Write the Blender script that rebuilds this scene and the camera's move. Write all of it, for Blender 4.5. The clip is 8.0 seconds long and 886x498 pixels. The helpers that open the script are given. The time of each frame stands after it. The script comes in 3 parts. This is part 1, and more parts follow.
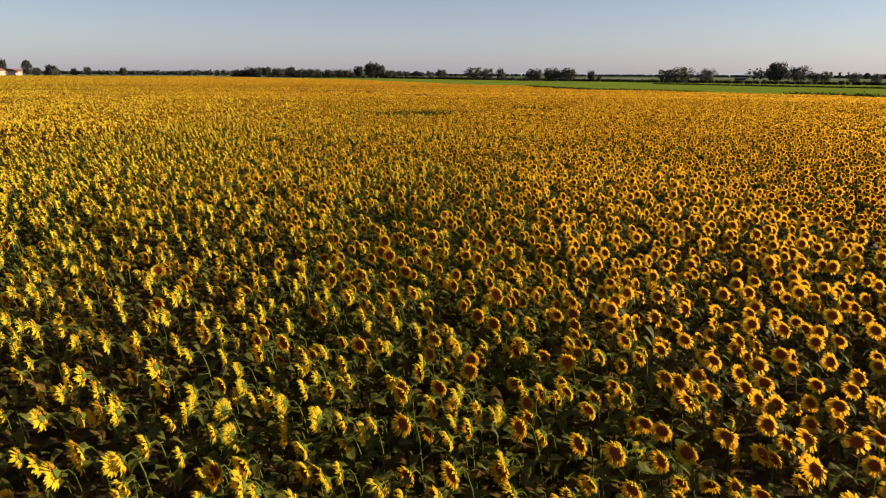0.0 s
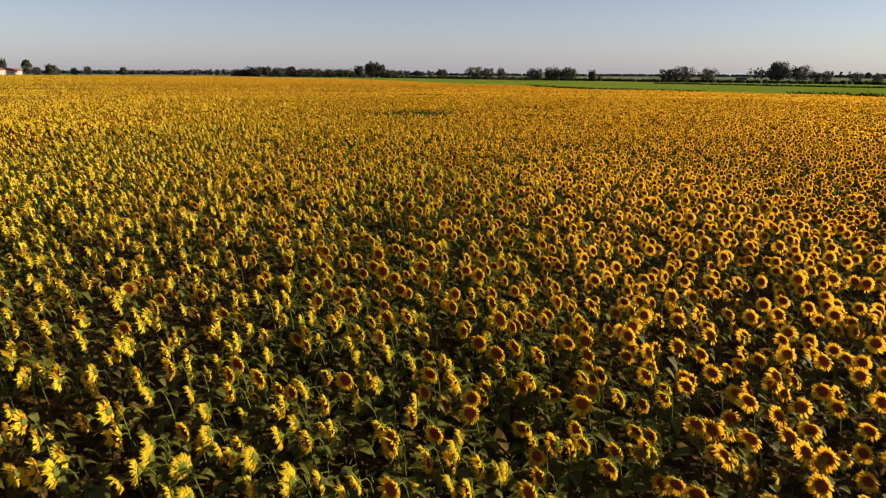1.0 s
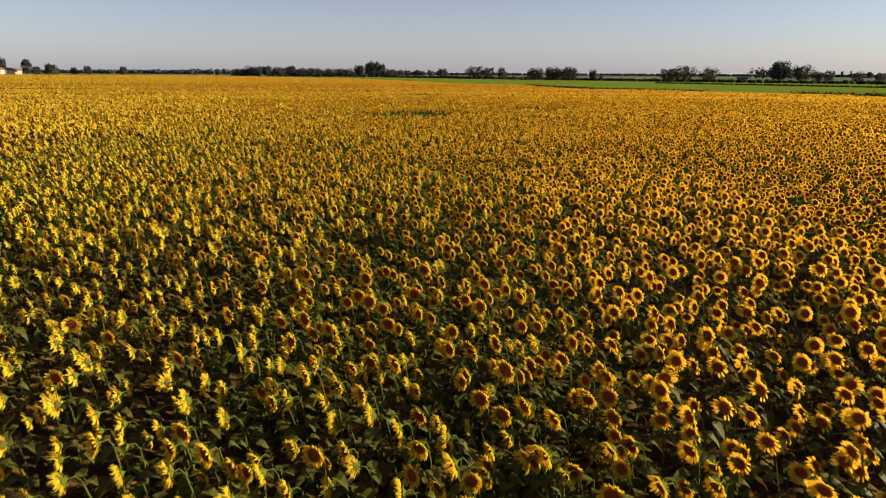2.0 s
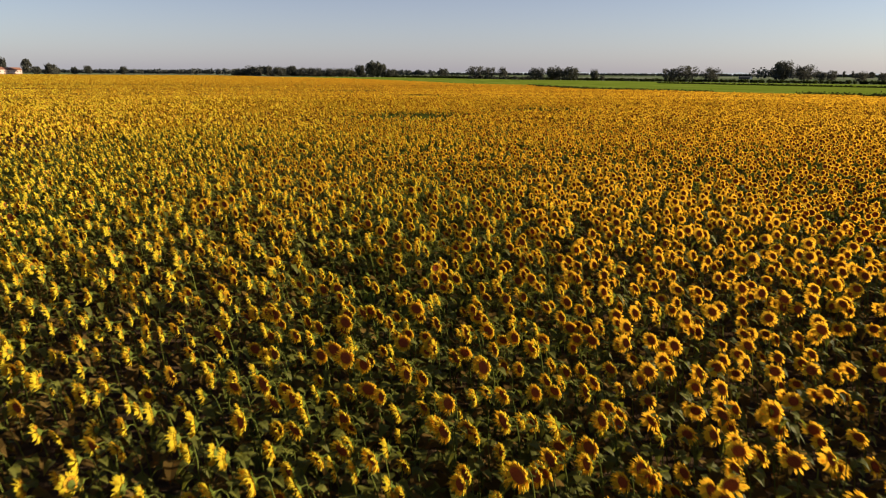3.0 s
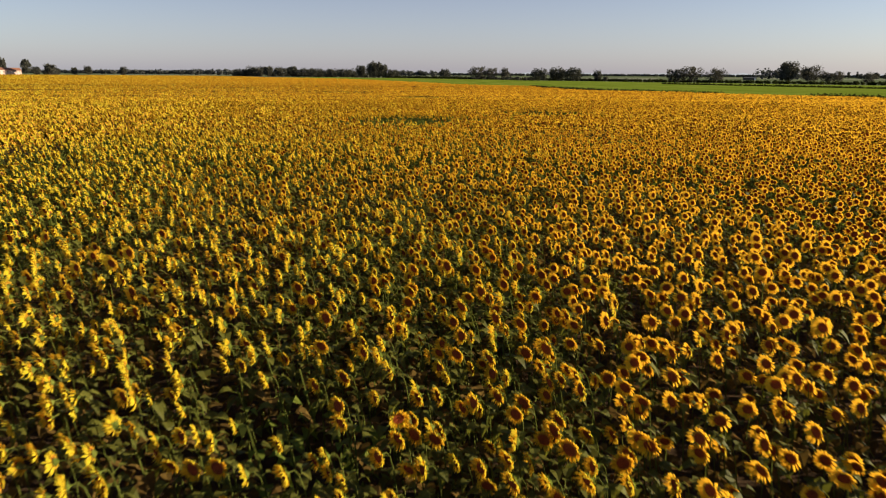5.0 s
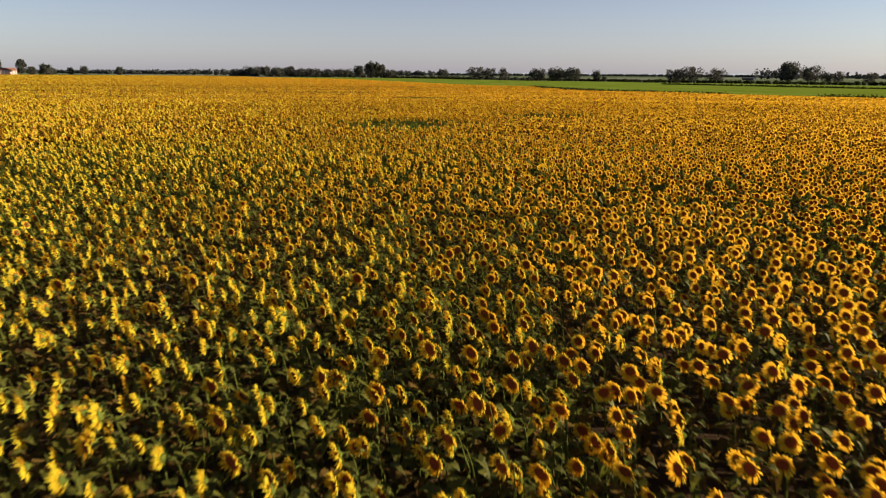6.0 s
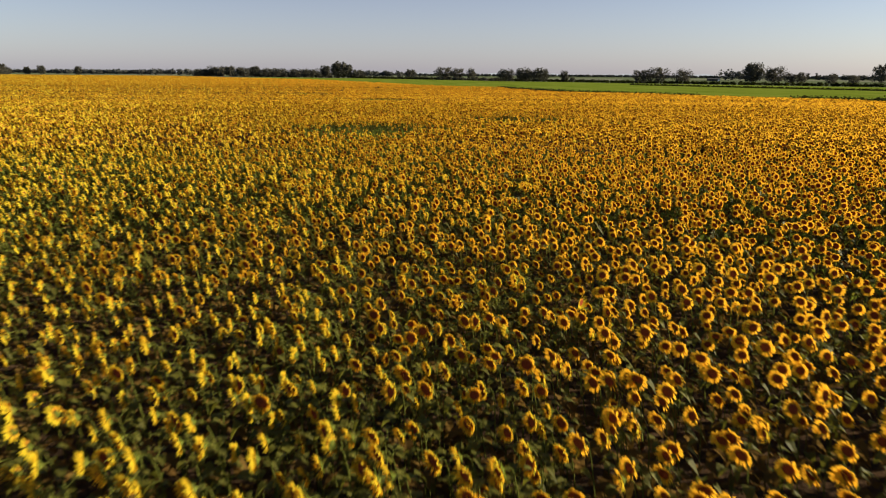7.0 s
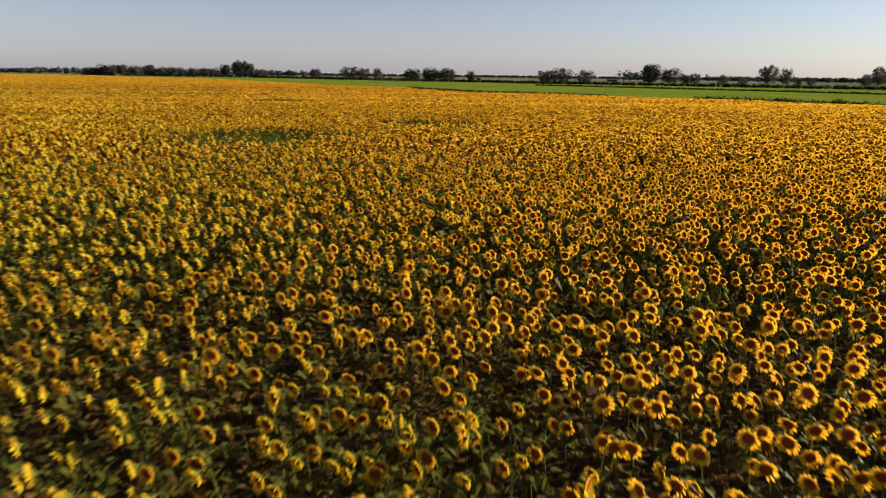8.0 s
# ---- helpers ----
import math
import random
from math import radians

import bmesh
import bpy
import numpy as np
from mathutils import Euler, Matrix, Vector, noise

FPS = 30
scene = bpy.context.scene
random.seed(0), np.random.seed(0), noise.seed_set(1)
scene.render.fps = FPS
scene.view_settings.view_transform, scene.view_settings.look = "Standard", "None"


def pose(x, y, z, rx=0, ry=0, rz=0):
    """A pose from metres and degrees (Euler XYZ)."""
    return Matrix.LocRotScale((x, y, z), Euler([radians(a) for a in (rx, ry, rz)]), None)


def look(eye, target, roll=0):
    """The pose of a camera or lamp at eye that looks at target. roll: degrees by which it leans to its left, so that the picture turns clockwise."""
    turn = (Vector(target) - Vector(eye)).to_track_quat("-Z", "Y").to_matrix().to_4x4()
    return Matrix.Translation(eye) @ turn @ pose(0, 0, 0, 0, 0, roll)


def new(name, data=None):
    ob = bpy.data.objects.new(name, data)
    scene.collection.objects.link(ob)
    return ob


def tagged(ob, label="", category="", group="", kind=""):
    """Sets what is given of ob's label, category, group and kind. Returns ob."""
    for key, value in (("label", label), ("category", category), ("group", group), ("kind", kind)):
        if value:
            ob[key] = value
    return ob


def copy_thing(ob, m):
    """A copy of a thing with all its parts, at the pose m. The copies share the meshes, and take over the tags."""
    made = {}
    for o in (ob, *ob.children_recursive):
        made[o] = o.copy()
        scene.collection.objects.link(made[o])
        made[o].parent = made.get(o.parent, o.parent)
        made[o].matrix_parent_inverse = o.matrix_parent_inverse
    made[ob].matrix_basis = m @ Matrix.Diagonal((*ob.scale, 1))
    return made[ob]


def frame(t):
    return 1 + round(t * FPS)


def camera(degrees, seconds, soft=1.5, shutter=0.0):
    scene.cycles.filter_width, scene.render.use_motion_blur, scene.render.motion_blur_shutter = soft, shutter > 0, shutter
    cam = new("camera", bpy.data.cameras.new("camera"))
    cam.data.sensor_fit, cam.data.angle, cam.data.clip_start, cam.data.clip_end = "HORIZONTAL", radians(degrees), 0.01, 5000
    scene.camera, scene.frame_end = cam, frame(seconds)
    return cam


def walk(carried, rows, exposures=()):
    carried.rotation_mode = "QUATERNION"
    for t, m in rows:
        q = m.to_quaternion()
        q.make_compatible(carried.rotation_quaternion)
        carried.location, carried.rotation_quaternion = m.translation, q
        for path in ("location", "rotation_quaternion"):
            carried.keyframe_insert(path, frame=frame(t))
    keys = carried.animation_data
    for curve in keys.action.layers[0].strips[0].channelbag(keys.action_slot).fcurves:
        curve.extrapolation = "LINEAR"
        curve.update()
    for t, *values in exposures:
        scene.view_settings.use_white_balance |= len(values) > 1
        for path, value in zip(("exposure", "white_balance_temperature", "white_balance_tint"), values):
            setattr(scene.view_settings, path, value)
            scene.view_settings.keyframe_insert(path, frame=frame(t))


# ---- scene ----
cam = camera(64.3, 8.0, soft=1.15, shutter=0.32)
# seconds, x, y, z in metres, yaw, pitch, roll in degrees
ROWS = [
    (0.0, 0.0, 0.0, 5.4, 0.25, -13.95, -0.27),
    (0.5, 0.01, 0.556, 5.4, 0.28, -13.98, -0.27),
    (1.0, 0.04, 1.18, 5.4, 0.29, -13.99, -0.27),
    (1.5, 0.075, 2.03, 5.4, 0.31, -14.01, -0.27),
    (3.0, 0.18, 5.11, 5.44, 0.40, -14.04, -0.29),
    (3.5, 0.23, 6.50, 5.46, 0.46, -14.05, -0.29),
    (4.0, 0.33, 7.96, 5.46, 0.48, -14.04, -0.29),
    (5.5, 0.58, 12.93, 5.47, 0.58, -13.99, -0.32),
    (6.0, 0.68, 15.13, 5.47, 0.42, -13.99, -0.33),
    (6.5, 0.73, 17.36, 5.48, -0.37, -13.98, -0.38),
    (7.0, 0.82, 20.12, 5.48, -2.11, -13.95, -0.43),
    (7.5, 0.97, 23.05, 5.46, -4.74, -13.93, -0.55),
    (8.0, 1.27, 25.96, 5.44, -9.49, -13.88, -0.65),
]
walk(cam, [(t, pose(x, y, z, 90 + pitch, roll, yaw)) for t, x, y, z, yaw, pitch, roll in ROWS])

# ---- light ----
SUN_AZIMUTH, SUN_HEIGHT = 88.0, 18.0      # clockwise from +Y, above the horizon
world = bpy.data.worlds.new("evening_sky")
scene.world = world
world.use_nodes = True
wn = world.node_tree.nodes
wl = world.node_tree.links
sky = wn.new("ShaderNodeTexSky")
sky.sky_type = "NISHITA"
sky.sun_disc = False
sky.sun_elevation = radians(SUN_HEIGHT)
sky.sun_rotation = radians(SUN_AZIMUTH)
sky.altitude = 0
sky.air_density = 1.0
sky.dust_density = 0.8
sky.ozone_density = 1.0
# summer haze all round, thinning with height above the horizon
way = wn.new("ShaderNodeTexCoord")
part_z = wn.new("ShaderNodeSeparateXYZ")
wl.new(way.outputs["Generated"], part_z.inputs[0])
haze = wn.new("ShaderNodeValToRGB")
for el, (p, c) in zip((haze.color_ramp.elements[0], haze.color_ramp.elements.new(0.1), haze.color_ramp.elements[-1]), ((0.0, (1.75, 1.4, 2.2)), (0.11, (1.05, 0.35, 0.4)), (0.5, (0.0, 0.0, 0.0)))):
    el.position, el.color = p, (*c, 1)
wl.new(part_z.outputs["Z"], haze.inputs["Fac"])
both = wn.new("ShaderNodeVectorMath")
both.operation = "ADD"
clear = wn.new("ShaderNodeVectorMath")
clear.operation = "MULTIPLY"
clear.inputs[1].default_value = (0.79, 0.945, 1.23)
wl.new(sky.outputs["Color"], clear.inputs[0])
wl.new(clear.outputs[0], both.inputs[0])
wl.new(haze.outputs["Color"], both.inputs[1])
wl.new(both.outputs[0], wn["Background"].inputs["Color"])
wn["Background"].inputs["Strength"].default_value = 0.0445
sun_data = bpy.data.lights.new("sun", "SUN")
sun_data.energy = 5.0
sun_data.angle = radians(0.53)
sun_data.color = (1.0, 0.89, 0.70)
sun = new("sun", sun_data)
_a, _e = radians(SUN_AZIMUTH), radians(SUN_HEIGHT)
SUN_DIR = Vector((math.sin(_a) * math.cos(_e), math.cos(_a) * math.cos(_e), math.sin(_e)))
sun.matrix_world = look(SUN_DIR * 200, (0, 0, 0))
scene.view_settings.exposure = 1.16


# ---- materials ----
class Mat:
    """A small helper round a node material."""

    def __init__(self, name):
        self.m = bpy.data.materials.new(name)
        self.m.use_nodes = True
        self.n, self.l = self.m.node_tree.nodes, self.m.node_tree.links
        self.b = self.n["Principled BSDF"]
        self.out = self.n["Material Output"]

    def node(self, kind, **kw):
        nd = self.n.new(kind)
        for k, v in kw.items():
            nd.inputs[k].default_value = v
        return nd

    def link(self, a, b):
        self.l.new(a, b)

    def noise(self, scale, detail=4.0, coord="Object", rough=0.55):
        nd = self.node("ShaderNodeTexNoise", Scale=scale, Detail=detail, Roughness=rough)
        if coord == "World":
            g = self.n.new("ShaderNodeNewGeometry")
            self.link(g.outputs["Position"], nd.inputs["Vector"])
        else:
            c = self.n.new("ShaderNodeTexCoord")
            self.link(c.outputs[coord], nd.inputs["Vector"])
        return nd

    def ramp(self, fac, stops):
        r = self.n.new("ShaderNodeValToRGB")
        e = r.color_ramp.elements
        while len(e) < len(stops):
            e.new(0.5)
        for el, (p, c) in zip(e, stops):
            el.position, el.color = p, (*c, 1)
        self.link(fac, r.inputs["Fac"])
        return r.outputs["Color"]

    def mix(self, fac, a, b, mode="MIX"):
        m = self.n.new("ShaderNodeMix")
        m.data_type, m.blend_type = "RGBA", mode
        if isinstance(fac, float):
            m.inputs[0].default_value = fac
        else:
            self.link(fac, m.inputs[0])
        for s, v in ((m.inputs[6], a), (m.inputs[7], b)):
            if isinstance(v, tuple):
                s.default_value = (*v, 1)
            else:
                self.link(v, s)
        return m.outputs[2]

    def island(self):
        return self.n.new("ShaderNodeNewGeometry").outputs["Random Per Island"]

    def bump(self, height, strength, distance):
        b = self.node("ShaderNodeBump", Strength=strength, Distance=distance)
        self.link(height, b.inputs["Height"])
        self.link(b.outputs["Normal"], self.b.inputs["Normal"])

    def leafy(self, colour, through_colour, share, rough=0.5, gloss=0.3):
        """A thin leaf: reflecting surface mixed with light that passes through."""
        t = self.n.new("ShaderNodeBsdfTranslucent")
        mx = self.n.new("ShaderNodeMixShader")
        mx.inputs[0].default_value = share
        self.link(colour, self.b.inputs["Base Color"])
        self.link(through_colour, t.inputs["Color"])
        self.b.inputs["Roughness"].default_value = rough
        self.b.inputs["Specular IOR Level"].default_value = gloss
        self.link(self.b.outputs["BSDF"], mx.inputs[1])
        self.link(t.outputs["BSDF"], mx.inputs[2])
        self.link(mx.outputs["Shader"], self.out.inputs["Surface"])
        return self.m


def make_petal():
    k = Mat("petal")
    c = k.ramp(k.island(), [(0.0, (0.54, 0.395, 0.020)), (0.5, (0.59, 0.495, 0.024)), (1.0, (0.61, 0.56, 0.030))])
    n = k.noise(60, 2)
    c = k.mix(n.outputs["Fac"], c, (0.54, 0.41, 0.026))
    return k.leafy(c, k.mix(0.85, c, (0.91, 0.428, 0.024)), 0.49, 0.6, 0.0)


def make_far_heads():
    """Many flower heads at once, too far off to tell apart."""
    k = Mat("massed_flower_heads")
    c = k.ramp(k.island(), [(0.0, (0.26, 0.17, 0.014)), (0.5, (0.36, 0.265, 0.018)), (1.0, (0.42, 0.335, 0.022))])
    n = k.noise(0.25, 4, "World")
    c = k.mix(n.outputs["Fac"], c, (0.33, 0.225, 0.016))
    return k.leafy(c, k.mix(0.8, c, (0.56, 0.218, 0.014)), 0.45, 0.7, 0.0)


def make_disc():
    k = Mat("seed_disc")
    n = k.noise(160, 3)
    c = k.ramp(n.outputs["Fac"], [(0.3, (0.085, 0.019, 0.009)), (0.6, (0.25, 0.055, 0.018)), (0.85, (0.40, 0.12, 0.030))])
    k.link(c, k.b.inputs["Base Color"])
    k.b.inputs["Roughness"].default_value = 0.85
    k.bump(n.outputs["Fac"], 0.6, 0.004)
    k.b.inputs["Specular IOR Level"].default_value = 0.0
    return k.m


def make_leaf(name, dark, mid, light, share=0.25, gloss=0.0, glow=(0.18, 0.22, 0.015)):
    k = Mat(name)
    c = k.ramp(k.island(), [(0.0, dark), (0.55, mid), (1.0, light)])
    n = k.noise(14, 4)
    c = k.mix(n.outputs["Fac"], c, tuple(v * 0.7 for v in mid))
    return k.leafy(c, k.mix(0.5, c, glow), share, 0.6, gloss)


def make_stem():
    k = Mat("stem")
    n = k.noise(40, 3)
    c = k.ramp(n.outputs["Fac"], [(0.3, (0.062, 0.070, 0.012)), (0.7, (0.115, 0.122, 0.022))])
    k.link(c, k.b.inputs["Base Color"])
    k.b.inputs["Roughness"].default_value = 0.6
    k.b.inputs["Specular IOR Level"].default_value = 0.0
    return k.m


def make_ground():
    """Patchwork of flat fields out to the horizon, greyed to paint in haze."""
    k = Mat("farmland")
    g = k.n.new("ShaderNodeNewGeometry")
    mp = k.n.new("ShaderNodeMapping")
    mp.inputs["Rotation"].default_value = (0, 0, 0.45)
    mp.inputs["Scale"].default_value = (0.0035, 0.0022, 0.003)
    k.link(g.outputs["Position"], mp.inputs["Vector"])
    v = k.n.new("ShaderNodeTexVoronoi")
    v.distance = "CHEBYCHEV"
    v.inputs["Scale"].default_value = 1.0
    k.link(mp.outputs["Vector"], v.inputs["Vector"])
    s = k.n.new("ShaderNodeSeparateColor")
    k.link(v.outputs["Color"], s.inputs["Color"])
    c = k.ramp(s.outputs[0], [(0.0, (0.11, 0.125, 0.065)), (0.35, (0.13, 0.15, 0.075)), (0.6, (0.19, 0.19, 0.12)), (0.8, (0.25, 0.24, 0.17)), (1.0, (0.12, 0.14, 0.07))])
    n = k.noise(0.6, 6, "World")
    c = k.mix(n.outputs["Fac"], c, k.mix(0.6, c, (0.03, 0.045, 0.012)))
    k.link(c, k.b.inputs["Base Color"])
    k.b.inputs["Roughness"].default_value = 0.9
    k.b.inputs["Specular IOR Level"].default_value = 0.0
    k.bump(n.outputs["Fac"], 0.6, 0.3)
    return k.m


def make_soil():
    k = Mat("soil")
    n = k.noise(7, 8, "World", 0.7)
    c = k.ramp(n.outputs["Fac"], [(0.3, (0.038, 0.022, 0.011)), (0.7, (0.085, 0.052, 0.028))])
    k.link(c, k.b.inputs["Base Color"])
    k.b.inputs["Roughness"].default_value = 0.95
    k.b.inputs["Specular IOR Level"].default_value = 0.0
    k.bump(n.outputs["Fac"], 0.8, 0.05)
    return k.m


def make_bark():
    k = Mat("bark")
    n = k.noise(6, 6)
    c = k.ramp(n.outputs["Fac"], [(0.3, (0.03, 0.022, 0.015)), (0.7, (0.10, 0.08, 0.055))])
    k.link(c, k.b.inputs["Base Color"])
    k.b.inputs["Roughness"].default_value = 0.9
    k.bump(n.outputs["Fac"], 0.7, 0.03)
    return k.m


def make_plain(name, a, b, scale, rough, coord="Object", dist=0.01):
    k = Mat(name)
    n = k.noise(scale, 6, coord)
    c = k.ramp(n.outputs["Fac"], [(0.3, a), (0.7, b)])
    k.link(c, k.b.inputs["Base Color"])
    k.b.inputs["Roughness"].default_value = rough
    k.b.inputs["Specular IOR Level"].default_value = 0.0
    k.bump(n.outputs["Fac"], 0.4, dist)
    return k.m


def make_crop():
    """Low green crop: fine grain, and broad uneven growth along its drills."""
    k = Mat("low_crop")
    fine = k.noise(2.2, 6, "World", 0.7)
    g = k.n.new("ShaderNodeNewGeometry")
    mp = k.n.new("ShaderNodeMapping")
    mp.inputs["Rotation"].default_value = (0, 0, 0.5)
    mp.inputs["Scale"].default_value = (0.11, 0.016, 0.05)
    k.link(g.outputs["Position"], mp.inputs["Vector"])
    broad = k.node("ShaderNodeTexNoise", Scale=1.0, Detail=5.0, Roughness=0.6)
    k.link(mp.outputs["Vector"], broad.inputs["Vector"])
    c = k.ramp(broad.outputs["Fac"], [(0.32, (0.115, 0.15, 0.012)), (0.5, (0.185, 0.212, 0.022)), (0.7, (0.27, 0.28, 0.048))])
    c = k.mix(fine.outputs["Fac"], c, (0.085, 0.125, 0.014))
    k.link(c, k.b.inputs["Base Color"])
    k.b.inputs["Roughness"].default_value = 0.9
    k.b.inputs["Specular IOR Level"].default_value = 0.0
    k.bump(fine.outputs["Fac"], 0.5, 0.15)
    return k.m


PETAL, DISC, STEM = make_petal(), make_disc(), make_stem()
LEAF = make_leaf("sunflower_leaf", (0.062, 0.060, 0.009), (0.116, 0.109, 0.015), (0.170, 0.160, 0.024), 0.38, 0.12, (0.25, 0.24, 0.02))
CROP_LEAF = make_leaf("young_lit_leaf", (0.11, 0.135, 0.020), (0.16, 0.185, 0.030), (0.21, 0.225, 0.040), 0.4)
# tree leaf colours lightened and greyed to stand for haze over distance
TREE_LEAF = make_leaf("tree_leaf", (0.053, 0.051, 0.038), (0.082, 0.079, 0.059), (0.115, 0.110, 0.080), 0.2, 0.0, (0.11, 0.10, 0.06))
PALE_LEAF = make_leaf("hazed_pale_leaf", (0.066, 0.061, 0.046), (0.098, 0.090, 0.068), (0.135, 0.124, 0.090), 0.22, 0.0, (0.14, 0.125, 0.08))
FAR_LEAF = make_leaf("hazed_wood_leaf", (0.078, 0.080, 0.072), (0.088, 0.090, 0.080), (0.10, 0.10, 0.088), 0.2, 0.0, (0.14, 0.14, 0.10))
WEED = make_leaf("weed_leaf", (0.020, 0.022, 0.010), (0.032, 0.035, 0.015), (0.05, 0.05, 0.022), 0.12)
GROUND, SOIL, BARK = make_ground(), make_soil(), make_bark()
CROP_SHEET = make_crop()
TRACK = make_plain("dry_grass_track", (0.16, 0.15, 0.07), (0.26, 0.23, 0.12), 0.8, 0.95, "World", 0.05)
PLASTER = make_plain("pink_plaster", (0.42, 0.29, 0.23), (0.55, 0.40, 0.32), 1.2, 0.9)
WHITE = make_plain("white_paint", (0.68, 0.67, 0.64), (0.80, 0.79, 0.76), 1.2, 0.9)
ROOF = make_plain("terracotta_tiles", (0.15, 0.068, 0.045), (0.25, 0.115, 0.075), 3.0, 0.9)
SHUTTER = make_plain("dark_shutter", (0.05, 0.035, 0.025), (0.08, 0.06, 0.04), 3.0, 0.7)
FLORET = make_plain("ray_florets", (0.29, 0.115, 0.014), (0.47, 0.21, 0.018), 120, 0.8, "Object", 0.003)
BOARDS = make_plain("weathered_boards", (0.05, 0.048, 0.042), (0.09, 0.085, 0.076), 2.0, 0.9)
GREY_ROOF = make_plain("grey_sheet_roof", (0.06, 0.06, 0.06), (0.09, 0.09, 0.088), 1.0, 0.6)
# lower leaves' brown also paints the shade tone in gaps between plants
BROWN_LEAF = make_leaf("brown_shade_leaf", (0.060, 0.033, 0.010), (0.120, 0.070, 0.018), (0.20, 0.120, 0.030), 0.28, 0.0, (0.27, 0.15, 0.02))
CROP_MATS = [PETAL, DISC, LEAF, STEM, FLORET, CROP_LEAF, BROWN_LEAF, make_far_heads()]
M_PETAL, M_DISC, M_LEAF, M_STEM, M_FLORET, M_FRESH_LIT, M_BROWN, M_MASS = range(8)


# ---- mesh helpers ----
def mesh_of(name, V, F, mats, fm=None, smooth=False):
    """A triangle mesh from arrays."""
    V, F = np.asarray(V, np.float32), np.asarray(F, np.int32)
    me = bpy.data.meshes.new(name)
    me.vertices.add(len(V))
    me.vertices.foreach_set("co", V.ravel())
    me.loops.add(F.size)
    me.loops.foreach_set("vertex_index", F.ravel())
    me.polygons.add(len(F))
    me.polygons.foreach_set("loop_start", np.arange(0, F.size, 3, dtype=np.int32))
    me.polygons.foreach_set("loop_total", np.full(len(F), 3, np.int32))
    for m in mats:
        me.materials.append(m)
    if fm is not None:
        me.polygons.foreach_set("material_index", np.asarray(fm, np.int32))
    me.polygons.foreach_set("use_smooth", np.full(len(F), smooth, bool))
    me.update(calc_edges=True)
    me.validate()
    return me


def joined(pieces):
    """Several (V, F, material) pieces as one."""
    V, F, M, o = [], [], [], 0
    for v, f, m in pieces:
        V.append(v), F.append(f + o)
        M.append(np.full(len(f), m) if np.isscalar(m) else m)
        o += len(v)
    return np.concatenate(V), np.concatenate(F), np.concatenate(M)


def tube(points, radii, sides):
    """A tapered tube along points, as arrays."""
    P = np.asarray(points, float)
    V, F = [], []
    for i, p in enumerate(P):
        d = P[min(i + 1, len(P) - 1)] - P[max(i - 1, 0)]
        d = d / (np.linalg.norm(d) + 1e-9)
        a = np.cross(d, (0.0, 0.0, 1.0) if abs(d[2]) < 0.9 else (1.0, 0.0, 0.0))
        a /= np.linalg.norm(a)
        b = np.cross(d, a)
        for s in range(sides):
            w = 2 * math.pi * s / sides
            V.append(p + radii[i] * (math.cos(w) * a + math.sin(w) * b))
    for i in range(len(P) - 1):
        for s in range(sides):
            q, r = i * sides + s, i * sides + (s + 1) % sides
            F += [(q, r, r + sides), (q, r + sides, q + sides)]
    return np.array(V), np.array(F)


def basis(normal, spin=0.0):
    """Rows u, v, n of a basis whose n is the normal."""
    n = np.asarray(normal, float)
    n = n / np.linalg.norm(n)
    u = np.cross((0, 0, 1), n)
    u = u / (np.linalg.norm(u) + 1e-9)
    v = np.cross(n, u)
    c, s = math.cos(spin), math.sin(spin)
    return np.array([c * u + s * v, -s * u + c * v, n])


# ---- the sunflower, in four grades of detail ----
def leaf_blade(base, yaw, length, width, droop, lift, steps, fold):
    """A heart-shaped leaf, drooping along its midrib."""
    d, s = np.array([math.cos(yaw), math.sin(yaw)]), np.array([-math.sin(yaw), math.cos(yaw)])
    V, F = [], []
    if steps == 1:
        mid = base[:2] + d * length * 0.4
        z = base[2] + length * lift * 0.4
        end = base[2] + length * (lift - droop)
        half = 0.5 * width
        V = [tuple(base), (*(mid + s * half), z + fold * half), (*(mid - s * half), z + fold * half), (*(base[:2] + d * length), end)]
        return np.array(V), np.array([(0, 2, 1), (1, 2, 3)])
    shape = {4: [(0, 0.25), (0.18, 1.0), (0.5, 0.85), (0.8, 0.4), (1.0, 0.0)],
             3: [(0, 0.3), (0.25, 1.0), (0.65, 0.65), (1.0, 0.0)],
             2: [(0, 0.2), (0.35, 1.0), (1.0, 0.0)]}[steps]
    for u, w in shape:
        mid = base[:2] + d * length * u
        z = base[2] + length * (lift * u - droop * u * u)
        half = 0.5 * width * w
        V += [(*(mid + s * half), z + fold * half), (*mid, z), (*(mid - s * half), z + fold * half)]
    for i in range(len(shape) - 1):
        a, b = 3 * i, 3 * i + 3
        if i == len(shape) - 2:
            F += [(a, a + 1, b + 1), (a + 1, a + 2, b + 1)]
        else:
            F += [(a, a + 1, b + 1), (a, b + 1, b), (a + 1, a + 2, b + 2), (a + 1, b + 2, b + 1)]
    return np.array(V), np.array(F)


